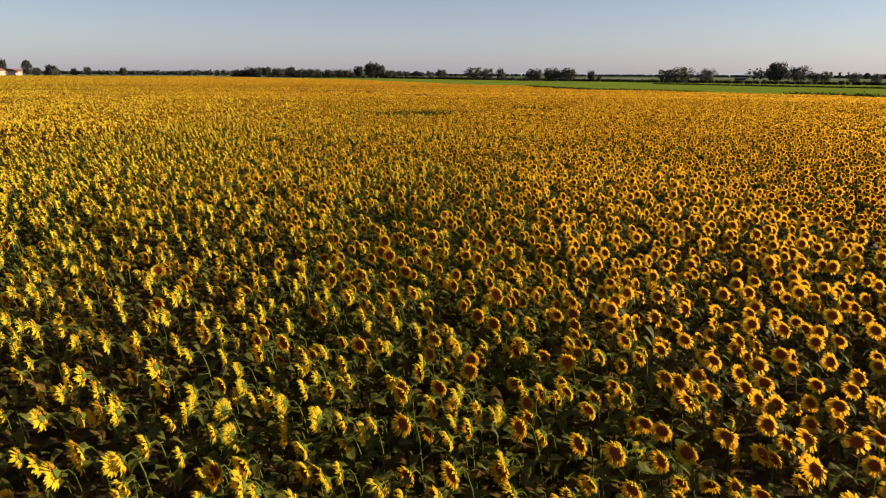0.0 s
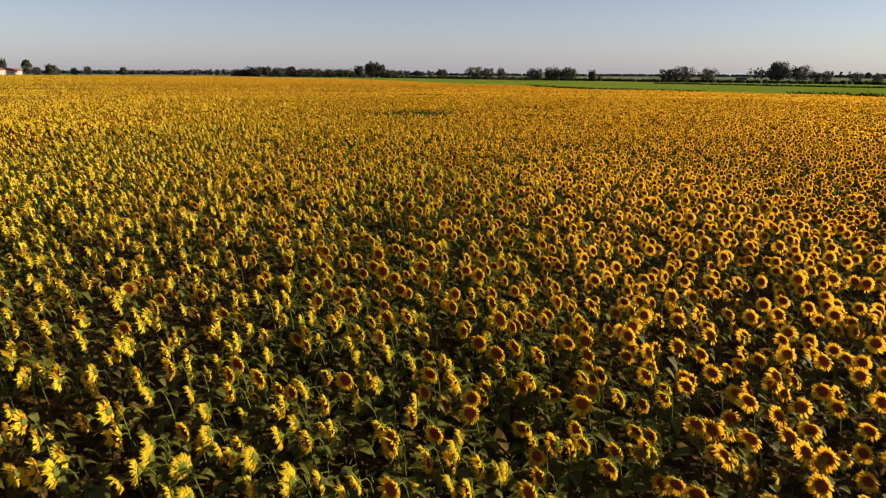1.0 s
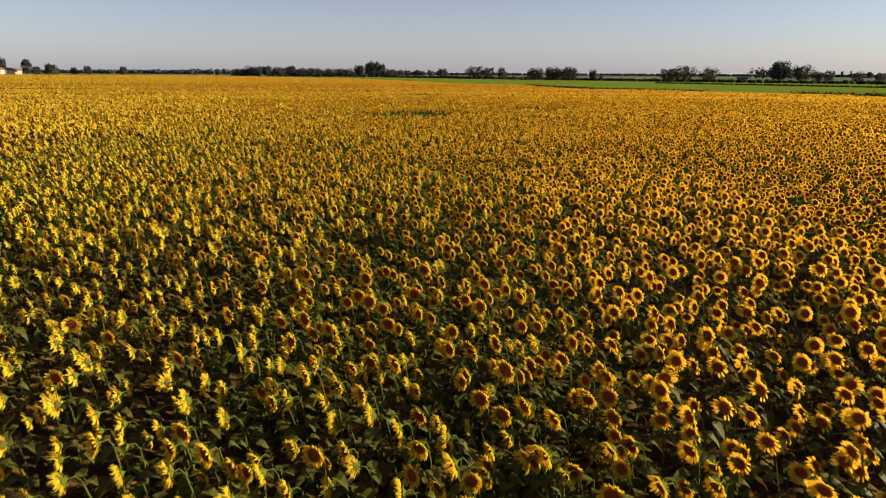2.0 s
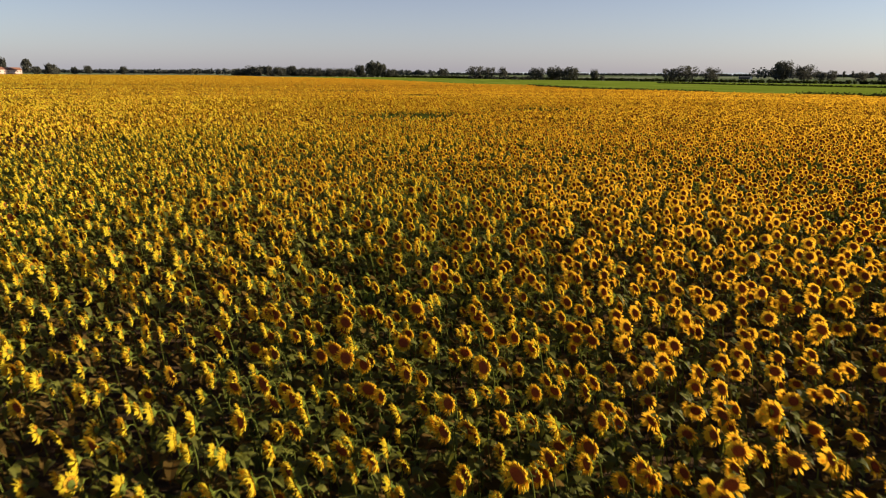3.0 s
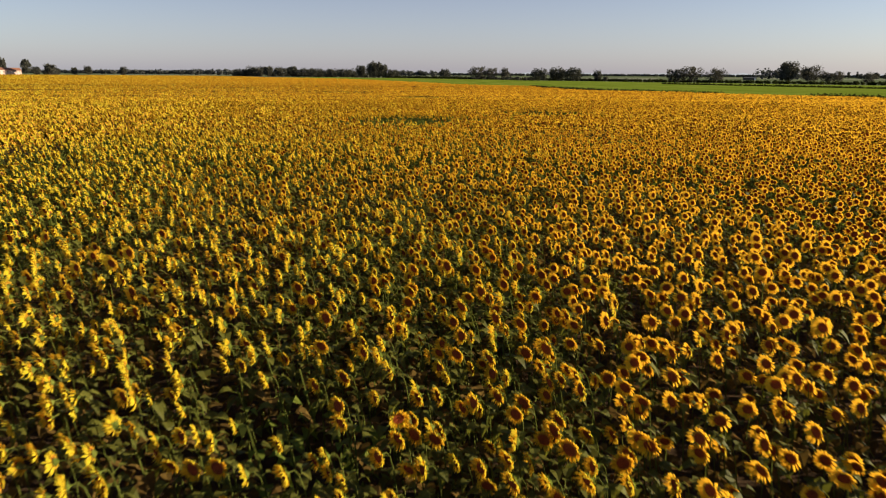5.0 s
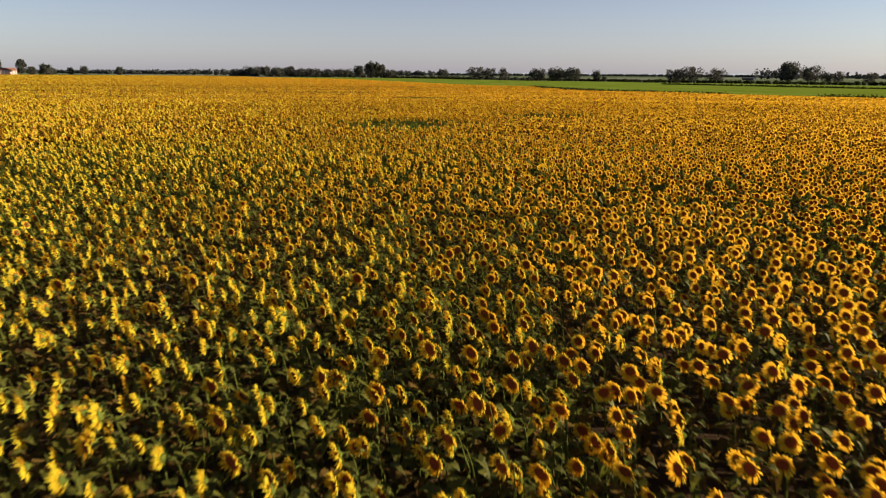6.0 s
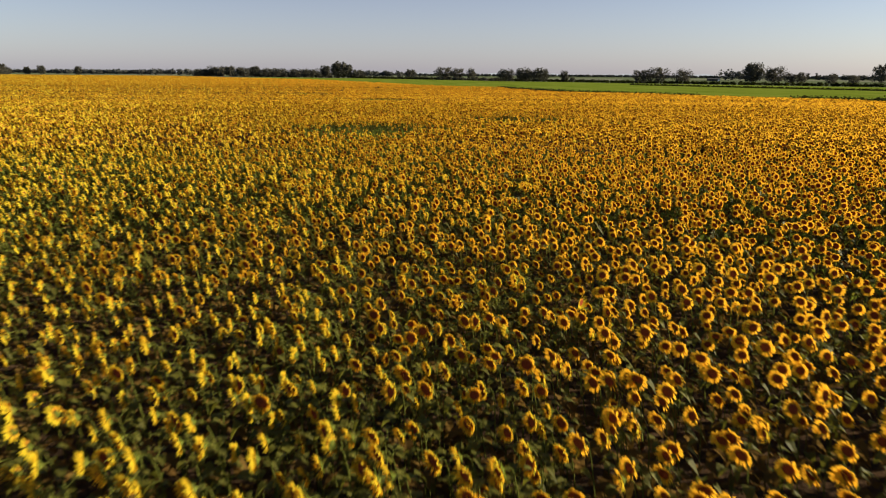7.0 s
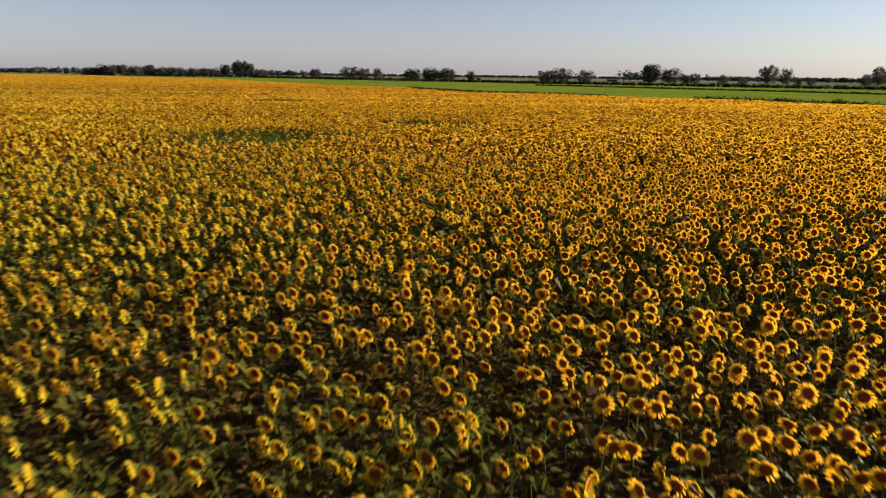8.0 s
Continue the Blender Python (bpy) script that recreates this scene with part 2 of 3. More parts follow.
def flower(rng, grade, centre, normal, radius, bloom):
    """Head pieces about centre, facing along normal: back, petals, disc."""
    B = basis(normal, rng.uniform(0, 6.28))
    inner = radius * rng.uniform(0.58, 0.69) * (0.97 if grade > 1 else 1.0)

    def world_(L):
        return centre + np.asarray(L, float) @ B

    out = {}
    n_pet = {0: 40, 1: 32, 2: 14, 3: 6}[grade]
    V, F = [], []
    if grade == 3:
        V = [(0, 0, 0)] + [(radius * q * math.cos(1.047 * i), radius * q * math.sin(1.047 * i), rng.choice((0.0, 0.04, 0.085))) for i, q in enumerate(rng.uniform(0.76, 1.0) for _ in range(6))]
        F = [(0, i, i % 6 + 1) for i in range(1, 7)]
        tint = np.array([M_FLORET if i < 3 and rng.random() < 0.6 else M_PETAL for i in range(6)])
    for i in range(n_pet if grade < 3 else 0):
        if rng.random() > bloom:
            continue
        a = 2 * math.pi * (i + rng.uniform(-0.3, 0.3)) / n_pet
        r1 = radius * (rng.uniform(0.90, 1.04) if grade < 2 else rng.uniform(0.86, 1.06))
        rise = rng.uniform(0.015, 0.078) if grade < 2 else rng.uniform(0.0, 0.09)
        wid = radius * {0: 0.15, 1: 0.20, 2: 0.38, 3: 0.72}[grade] * rng.uniform(0.8, 1.2)
        ca, sa = math.cos(a), math.sin(a)
        r0, rm = inner * (0.55 if grade < 2 else 0.8), (inner + r1) * 0.5

        def at(r, t, z):
            return (ca * r - sa * t, sa * r + ca * t, z)
        o = len(V)
        if grade == 0:
            tw = rng.uniform(-0.012, 0.012)
            V += [at(r0, -wid * 0.35, 0), at(r0, wid * 0.35, 0), at(rm, -wid * 0.55, rise * 0.6 + tw), at(rm, 0, rise * 0.4), at(rm, wid * 0.55, rise * 0.6 - tw), at(r1, wid * rng.uniform(-0.4, 0.4), rise)]
            F += [(o, o + 3, o + 2), (o, o + 1, o + 3), (o + 1, o + 4, o + 3), (o + 2, o + 3, o + 5), (o + 3, o + 4, o + 5)]
        elif grade == 1:
            V += [at(r0, 0, 0), at(rm, -wid * 0.55, rise * 0.5), at(rm, wid * 0.55, rise * 0.7), at(r1, 0, rise)]
            F += [(o, o + 2, o + 1), (o + 1, o + 2, o + 3)]
        else:
            V += [at(r0, -wid * 0.75, 0), at(r0, wid * 0.75, 0), at(r1, 0, rise)]
            F += [(o, o + 1, o + 2)]
    if V:
        out["petals"] = (world_(V), np.array(F), tint if grade == 3 else M_PETAL)
    sides, rings = {0: (12, 2), 1: (8, 2), 2: (6, 1), 3: (5, 1)}[grade]
    V, F, fm = [(0, 0, 0.012 if grade < 2 else 0.004)], [], []
    for k in range(rings):
        r = inner * (k + 1) / rings if rings == 1 else inner * (0.75, 1.0)[k]
        z = 0.016 if rings == 2 and k == 0 else 0.006
        V += [(r * math.cos(6.2832 * s / sides), r * math.sin(6.2832 * s / sides), z) for s in range(sides)]
    if grade == 3:
        V = [(1.04 * x, 1.04 * y, 0.028) for x, y, z in V[1:]]
        F, fm = [(0, 1, 2), (0, 2, 3), (0, 3, 4)], [M_DISC if rng.random() < 0.7 else M_FLORET] * 3
    for s in range(sides if grade < 3 else 0):
        t = (s + 1) % sides
        F.append((0, 1 + s, 1 + t))
        fm.append(M_DISC)
        if rings == 2:
            fm += [M_FLORET, M_FLORET]
            F += [(1 + s, 1 + sides + s, 1 + sides + t), (1 + s, 1 + sides + t, 1 + t)]
    if grade == 3:
        V += [(0.76 * x, 0.76 * y, -0.02) for x, y, z in V]
        F, fm = F + [(5, 8, 7)], fm + [M_STEM]
    out["disc"] = (world_(V), np.array(F), np.array(fm))
    if grade < 3:
        sides = {0: 10, 1: 6, 2: 3}[grade]
        V, F = [(0, 0, -0.045)], []
        V += [(inner * 0.6 * math.cos(6.2832 * s / sides), inner * 0.6 * math.sin(6.2832 * s / sides), -0.005) for s in range(sides)]
        for s in range(sides):
            F.append((0, 1 + (s + 1) % sides, 1 + s))
        if grade == 0:
            for s in range(12):
                a = 6.2832 * s / 12 + rng.uniform(-0.2, 0.2)
                o, r = len(V), inner * rng.uniform(0.95, 1.2)
                V += [(inner * 0.6 * math.cos(a - 0.2), inner * 0.6 * math.sin(a - 0.2), -0.014), (inner * 0.6 * math.cos(a + 0.2), inner * 0.6 * math.sin(a + 0.2), -0.014), (r * math.cos(a), r * math.sin(a), -0.022)]
                F.append((o, o + 2, o + 1))
        out["back"] = (world_(V), np.array(F), M_FRESH_LIT)
    return out


def plant(rng, grade, bloom=1.0, height=1.6):
    """One plant facing +Y: dict of named pieces; leaves is a list."""
    side = rng.uniform(-0.03, 0.03)
    tip = np.array([side, 0.13, height * 0.995])
    pts = [(0, 0, 0), (side * 0.5, -0.02, height * 0.5), (side, -0.015, height * 0.86), (side, 0.008, height * 0.965), (side, 0.04, height), (side, 0.095, height * 0.998)]
    rad = [0.014, 0.010, 0.007, 0.0055, 0.0055, 0.007]
    out = {}
    if grade == 0:
        v, f = tube(pts, rad, 6)
        out["stem"] = (v, f, M_STEM)
    elif grade == 1:
        v, f = tube(pts[1:], rad[1:], 3)
        out["stem"] = (v, f, M_STEM)
    elif grade == 2:
        v, f = tube([pts[1], pts[4]], [0.014, 0.010], 3)
        out["stem"] = (v, f, M_STEM)
    leaves = []
    count, steps = {0: (11, 4), 1: (8, 3), 2: (7, 1), 3: (1, 1), 4: (3, 1)}[grade]
    turn = rng.uniform(0, 6.28)
    for i in range(count):
        z = height * ({0: 0.92, 1: 0.90, 2: 0.82}.get(grade, 0.82) - 0.54 * ((i + 0.2) / count) ** 1.1)
        if grade < 2 and i < 2:
            z = height * (0.972 - 0.018 * i)
        yaw = turn + i * 2.4 + rng.uniform(-0.3, 0.3)
        big = (0.080 + 0.105 * min(1, 2.2 * i / count + 0.12)) * rng.uniform(0.85, 1.15) * {0: 1, 1: 1.05, 2: 1.2, 3: 1.5, 4: 1.9}[grade]
        arm = 0.05 + 0.09 * min(1, i / count * 2)
        base = np.array([math.cos(yaw) * arm, math.sin(yaw) * arm - 0.02, z + arm * 0.35])
        v, f = leaf_blade(base, yaw, big, big * rng.uniform(0.75, 0.95), rng.uniform(0.5, 1.3), rng.uniform(0.1, 0.6), steps, rng.uniform(0.1, 0.6))
        # coarser grades paint their top leaves a lighter green, as if sunlit
        pieces = [(v, f, M_BROWN if (i + 0.5) / count > {0: 0.45, 1: 0.4, 2: 0.45}.get(grade, 0.0) and rng.random() < 0.8 else (M_FRESH_LIT if grade > 1 and i < 2 else M_LEAF))]
        if grade == 0:
            tv, tf = tube([(0, -0.02, z), tuple(base + 0.0)], [0.005, 0.003], 3)
            pieces.append((tv, tf, M_STEM))
        leaves.append(joined(pieces))
    out["leaves"] = leaves
    if bloom > 0.05:
        e = radians(rng.gauss(-4, 9))
        y = rng.gauss(0, 0.10)
        nrm = np.array([math.sin(y) * math.cos(e), math.cos(y) * math.cos(e), math.sin(e)])
        out.update(flower(rng, min(grade, 3), tip, nrm, (0.114, 0.115, 0.127, 0.141, 0.141)[grade] * rng.uniform(0.85, 1.13), bloom))
    return out


def flat(p):
    return joined([v for k, v in p.items() if k != "leaves"] + p["leaves"])


GRADE = {}
for g, n in ((0, 7), (1, 10), (2, 12), (3, 14), (4, 6)):
    GRADE[g] = [flat(plant(random.Random(100 * g + i), g, 1.0 if i else 0.6, 1.6)) for i in range(n)]
GREEN = [flat(plant(random.Random(900 + i), 2, 0.0, 1.5)) for i in range(6)]
GREEN = [(v, f, np.where((m == M_LEAF) | (m == M_BROWN), M_FRESH_LIT, m)) for v, f, m in GREEN]


# ---- plan of the fields ----
def smooth_field(x, y, scale, seed):
    """Slow value noise over the plan, 0 to 1."""
    r = np.random.RandomState(seed)
    out = np.zeros_like(x)
    for k in range(6):
        a, ph = r.uniform(0, 6.28), r.uniform(0, 6.28)
        w = (1.0 + 0.45 * k) / scale
        out += np.sin((x * math.cos(a) + y * math.sin(a)) * w + ph) / (1 + 0.35 * k)
    return 0.5 + 0.5 * np.tanh(out * 0.6)


# the crop's north-east edge, from near to far
EDGE = [(113, 58), (87, 123), (80, 139), (72, 158), (58, 174), (36, 198), (24, 249), (2, 285), (-18, 350), (-35, 400), (-68, 485), (-97, 535), (-260, 790)]
FIELD = EDGE + [(-560, 820), (-900, 830), (-900, -160), (240, -160)]


def inside(x, y, poly):
    res = np.zeros(len(x), bool)
    for (x1, y1), (x2, y2) in zip(poly, poly[1:] + poly[:1]):
        if y1 == y2:
            continue
        c = ((y1 > y) != (y2 > y)) & (x < (x2 - x1) * (y - y1) / (y2 - y1) + x1)
        res ^= c
    return res


def patch(x, y, cx, cy, rx, ry, full=0.85):
    """1 in the middle of a ragged oval, 0 outside."""
    w = 0.35 * np.sin(x * 1.7 + y * 0.9) + 0.3 * np.sin(y * 2.3 - x * 0.8)
    return np.clip(0.3 + full - ((x - cx) / rx) ** 2 - ((y - cy) / ry) ** 2 + 0.5 * w, 0, full)


rs = np.random.RandomState(4)
# plants stand in drilled rows, 0.7 m apart
ROW, STEP = 0.70, 0.192
ni, nj = int(230 / ROW), int(300 / STEP)
I, J = np.meshgrid(np.arange(ni), np.arange(nj), indexing="ij")
px = -150 + J.ravel() * STEP + rs.normal(0, 0.11, I.size)
py = -40 + I.ravel() * ROW + rs.normal(0, 0.17, I.size) + 0.12 * px
keep = inside(px, py, FIELD) & (rs.rand(len(px)) > 0.05)
px, py = px[keep], py[keep]

# how close the eye comes to each plant while it is in sight
need = np.maximum(4.9, np.where(px > 0, (px - 0.8) / 0.90, (-px - 0.9) / 0.71))
yc = np.minimum(26.0, py - need)
seen = yc > -1.5
dist = np.where(seen, np.hypot(px, py - np.clip(yc, 0, 26)), 999)
near_by = (np.abs(px) < 18) & (py > -9) & (py < 42)
keep = (dist < 96) | near_by
px, py, dist = px[keep], py[keep], dist[keep]

# stunted places, wheel tracks and gaps
green = np.maximum.reduce([patch(px, py, -2.2, 72.2, 5.4, 6.6, 0.92), patch(px, py, 10.3, 85.0, 6.2, 5.4, 0.95), patch(px, py, 25, 81, 4, 3.0) * 0.6,
                           patch(px, py, -0.8, 18.8, 1.5, 1.1) * 0.6])
thin = smooth_field(px, py, 4.0, 11)
gone = (rs.rand(len(px)) < 0.10 * thin) | (rs.rand(len(px)) < 0.2 * np.maximum.reduce([patch(px, py, 9, 102, 8, 1.3), patch(px, py, -9, 96, 9, 1.0), patch(px, py, 32, 70, 6, 1.6), patch(px, py, 18, 60, 3, 0.9), patch(px, py, -24, 78, 9, 1.2)])) | (rs.rand(len(px)) < 0.35 * patch(px, py, -0.6, 19, 1.3, 1.0))
px, py, dist, green, thin = [a[~gone] for a in (px, py, dist, green, thin)]
N = len(px)
FACE = radians(237)                     # compass way in which the heads look
look_way = FACE - radians(5) * np.exp(-((py - 33) / 6.0) ** 2) + rs.normal(0, 0.29, N) + 0.22 * (smooth_field(px, py, 3.0, 5) - 0.5)
odd = rs.rand(N) < 0.05
look_way[odd] += rs.uniform(-0.8, 0.8, odd.sum())
size = 1 + rs.normal(0, 0.07, N) + 0.10 * (smooth_field(px, py, 6.0, 21) - 0.5)
_v = py - 0.06 * px
size += np.clip((dist - 40) / 40, 0, 1) * np.where(dist < 900, 0.05, 0.0) * (np.sin(_v / 1.9) + np.sin(_v / 3.1 + 1) + np.sin(_v / 5.3) + np.sin(px / 11 + _v / 9.7)) / 2.5
# stems lean the way the heads look
lean_x, lean_y = 0.11 * math.sin(FACE) + rs.normal(0, 0.06, N), 0.11 * math.cos(FACE) + rs.normal(0, 0.06, N)
size += 0.05 * np.clip((31 - py) / 6, 0, 1)
blank = rs.rand(N) < green
behind = (np.abs(px + 3) < 8) & (np.abs(py - 77) < 4.5) | (np.abs(px - 10.5) < 7) & (np.abs(py - 89) < 4.5)
grade = np.where(behind, 2, np.where(dist < 5.6, 0, np.where(dist < 14, 1, np.where(dist < 36, 2, np.where(dist < 900, 3, 4)))))
single = (dist < 30) & ((np.abs(px) < 3.0) & (py > 5.8) & (py < 9.9) | (px > -1.4) & (px < 4.2) & (py > 32.0) & (py < 35.1)) & ~blank


def planted(shapes, idx):
    """Arrays of all plants idx, each one of the shapes, turned to its way."""
    pieces = []
    pick = rs.randint(0, len(shapes), len(idx))
    for k, (v, f, m) in enumerate(shapes):
        q = idx[pick == k]
        if not len(q):
            continue
        c, s = np.cos(-look_way[q])[:, None], np.sin(-look_way[q])[:, None]
        sc = size[q][:, None]
        x = (c * v[:, 0] - s * v[:, 1]) * sc + v[:, 2] * lean_x[q][:, None] + px[q][:, None]
        y = (s * v[:, 0] + c * v[:, 1]) * sc + v[:, 2] * lean_y[q][:, None] + py[q][:, None]
        z = v[:, 2] * sc
        V = np.stack([x, y, z], -1).reshape(-1, 3)
        F = (f[None] + (np.arange(len(q)) * len(v))[:, None, None]).reshape(-1, 3)
        pieces.append((V, F, np.tile(m, len(q))))
    return pieces


idx = np.arange(N)
pieces = planted(GREEN, idx[blank])
for g in range(5):
    pieces += planted(GRADE[g], idx[~blank & ~single & (grade == g)])

# the far crop: heads drawn together into tufts that grow with distance
nf = 262000
fr = 95 * np.exp(rs.rand(nf) * math.log(980 / 95))
fa = np.radians(rs.uniform(-44.5, 46, nf))
fx, fy = 1 + fr * np.sin(fa), 25 + fr * np.cos(fa)
ok = inside(fx, fy, FIELD)
# wheel tracks
for ty, tw in ((150, 1.6), (179, 2.6), (205, 3.0), (262, 5.0), (330, 7.0)):
    ok &= ~((np.abs(fy - ty - 0.3 * (fx + 60) + 3 * np.sin(fx / 19)) < tw) & (fx < -16) & (rs.rand(nf) < 0.7))
fx, fy, fr = fx[ok], fy[ok], fr[ok]
nf = len(fx)
tone = 0.6 * smooth_field(fx * 0.15, fy, 7.0, 31) + 0.4 * smooth_field(fx, fy, 14.0, 32)
fs = 0.102 * (fr / 95) ** 0.95 * rs.uniform(0.7, 1.25, nf)
fh = np.minimum(0.8 * fs, 0.26)
v = fy - 0.06 * fx
swell = (np.sin(v / 3.1 + 1.0) + np.sin(v / 5.3) + 1.2 * np.sin(v / 9.7 + 2.0) + 1.2 * np.sin(v / 17.0 + 0.6 * np.sin(fx / 60)) + np.sin(v / 31.0 + 4.0)) / 5.4
fz = 1.50 + rs.normal(0, 0.05, nf) + 0.12 * (tone - 0.5) + 0.2 * swell
weak = np.maximum.reduce([patch(fx, fy, -4, 133, 5, 4.5), 0.5 * patch(fx, fy, -22, 165, 9, 7), 0.5 * patch(fx, fy, -62, 196, 16, 9)])
bare = rs.rand(nf) < weak
fz -= np.where(bare, 0.18, 0.0)
fw = FACE + rs.normal(0, 0.5, nf)
rx, ry = np.cos(fw), -np.sin(fw)             # sideways, square to the way they look
ox, oy = np.sin(fw), np.cos(fw)              # the way they look
slots = [(-1.0, -0.1, 0.0), (0.0, -1.0, 0.0), (1.0, 0.1, 0.0), (0.1, 1.0, 0.0),
         (-0.55, -0.35, 0.03), (0.55, -0.35, 0.03), (0.0, 0.5, 0.03), (-0.62, -0.62, -0.03), (0.62, -0.62, -0.03), (0.0, 0.35, -0.03)]
V = np.stack([np.stack([fx + rx * fs * a + ox * d, fy + ry * fs * a + oy * d, fz + fh * b], -1) for a, b, d in slots], 1).reshape(-1, 3)
o = (np.arange(nf) * 10)[:, None]
massed = rs.rand(nf) < (fr - 90) / 130
clear_heads = fr < 260                        # only these show disc and back
F = np.concatenate([o + np.array([[0, 1, 2]]), o + np.array([[0, 2, 3]]), (o + np.array([[4, 5, 6]]))[clear_heads], (o + np.array([[7, 8, 9]]))[clear_heads]])
# lower halves take more of the darker floret colour, so top rims look lit
low_ray = np.where(bare, M_FRESH_LIT, np.where(massed, M_MASS, np.where(rs.rand(nf) - 0.2 * swell < 0.3, M_PETAL, M_FLORET)))
top_ray = np.where(bare, M_FRESH_LIT, np.where(massed, M_MASS, np.where(rs.rand(nf) - 0.2 * swell < 0.7, M_PETAL, M_FLORET)))
eye = np.where(bare, M_FRESH_LIT, np.where(rs.rand(nf) < 130 / fr - 0.3, M_DISC, M_MASS))
back = np.where(rs.rand(nf) < 0.4, M_STEM, M_MASS)
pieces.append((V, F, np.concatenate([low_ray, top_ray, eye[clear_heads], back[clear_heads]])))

# leafy layer below the far heads, in the shade brown of the gaps
gx, gy = np.meshgrid(np.arange(-900, 130, 8.0), np.arange(64, 860, 8.0), indexing="ij")
ok = inside(gx.ravel(), gy.ravel(), FIELD) & inside(gx.ravel() + 8, gy.ravel() + 8, FIELD) & inside(gx.ravel() + 8, gy.ravel(), FIELD)
ok &= ~((np.abs(gx.ravel() + 4 - 3) < 19) & (gy.ravel() < 92))
gx, gy = gx.ravel()[ok], gy.ravel()[ok]
V = np.stack([np.stack([gx + a, gy + b, np.where(gy < 110, 1.05, 1.24)], -1) for a, b in ((0, 0), (8, 0), (8, 8), (0, 8))], 1).reshape(-1, 3)
o = (np.arange(len(gx)) * 4)[:, None]
pieces.append((V, np.concatenate([o + np.array([[0, 1, 2]]), o + np.array([[0, 2, 3]])]), M_BROWN))
V, F, M = joined(pieces)
crop = new("sunflower_crop", mesh_of("sunflower_crop", V, F, CROP_MATS, M))
tagged(crop, "dense flowering sunflower crop with green leaves standing in soil", "sunflowers", kind="stuff")


# ---- ground ----
def sheet(name, poly, z, mat, label, category):
    bm = bmesh.new()
    bm.faces.new([bm.verts.new((x, y, z)) for x, y in poly])
    bmesh.ops.triangulate(bm, faces=bm.faces[:])
    me = bpy.data.meshes.new(name)
    bm.to_mesh(me)
    bm.free()
    me.materials.append(mat)
    ob = new(name, me)
    for p in me.polygons:
        if p.normal.z < 0:
            p.flip()
    return tagged(ob, label, category, kind="structure")


ring = [(4700 * math.cos(a), 4700 * math.sin(a)) for a in np.linspace(0, 6.2832, 65)[:-1]]
sheet("ground", ring, 0.0, GROUND, "flat green farmland reaching to the horizon", "ground")
sheet("field_soil", FIELD, 0.02, SOIL, "brown tilled soil under the sunflowers", "soil")

# low green crops beyond the sunflowers, a ditch between them
STRIP_NEAR = [(x + 12, y + 6) for x, y in EDGE]
DITCH = [(240, 146), (200, 236), (176, 292), (148, 346), (115, 403), (52, 500), (-25, 640), (-110, 820)]
HEDGE = [(436, 208), (353, 322), (272, 413), (213, 469), (171, 518), (121, 575), (60, 655), (10, 740), (-70, 850)]


def shifted(line, d):
    return [(x + d, y + d * 0.5) for x, y in line]


def slab(name, poly, h, mat, label):
    bm = bmesh.new()
    top = [bm.verts.new((x, y, h)) for x, y in poly]
    low = [bm.verts.new((x, y, 0.0)) for x, y in poly]
    bm.faces.new(top)
    for i in range(len(poly)):
        j = (i + 1) % len(poly)
        bm.faces.new((low[i], low[j], top[j], top[i]))
    bmesh.ops.recalc_face_normals(bm, faces=bm.faces[:])
    me = bpy.data.meshes.new(name)
    bm.to_mesh(me)
    bm.free()
    me.materials.append(mat)
    return tagged(new(name, me), label, "crop", kind="structure")


slab("green_crop", STRIP_NEAR + shifted(DITCH, -2)[::-1], 0.45, CROP_SHEET, "low bright green crop in a long strip")
slab("green_crop", shifted(DITCH, 2) + shifted(HEDGE, -12)[::-1], 0.12, CROP_SHEET, "low bright green crop beside the hedge")
sheet("farm_track", shifted(HEDGE, -11) + shifted(HEDGE, -4)[::-1], 0.03, TRACK, "pale dry grass track along the hedge", "track")


# ---- foliage ----
def tufts(rng, centres, radii, per, size, squash=0.8):
    """Leaf clumps: small bent triangles pairs over the shells of lobes."""
    C = np.repeat(np.asarray(centres, float), per, 0)
    R = np.repeat(np.asarray(radii, float), per)[:, None]
    n = len(C)
    d = rng.normal(0, 1, (n, 3))
    d /= np.linalg.norm(d, axis=1)[:, None]
    P = C + d * R * rng.uniform(0.45, 1.08, (n, 1)) * np.array([1, 1, squash])
    nr = d + rng.normal(0, 0.7, (n, 3))
    nr /= np.linalg.norm(nr, axis=1)[:, None]
    u = np.cross(nr, rng.normal(0, 1, (n, 3)))
    u /= np.linalg.norm(u, axis=1)[:, None] + 1e-9
    v = np.cross(nr, u)
    s = size * rng.uniform(0.5, 1.3, (n, 1))
    V = np.stack([P - u * s, P - v * s * 0.7 + nr * s * 0.2, P + u * s, P + v * s * 0.7 + nr * s * 0.25], 1).reshape(-1, 3)
    o = (np.arange(n) * 4)[:, None]
    return V, np.concatenate([o + np.array([[0, 1, 2]]), o + np.array([[0, 2, 3]])])


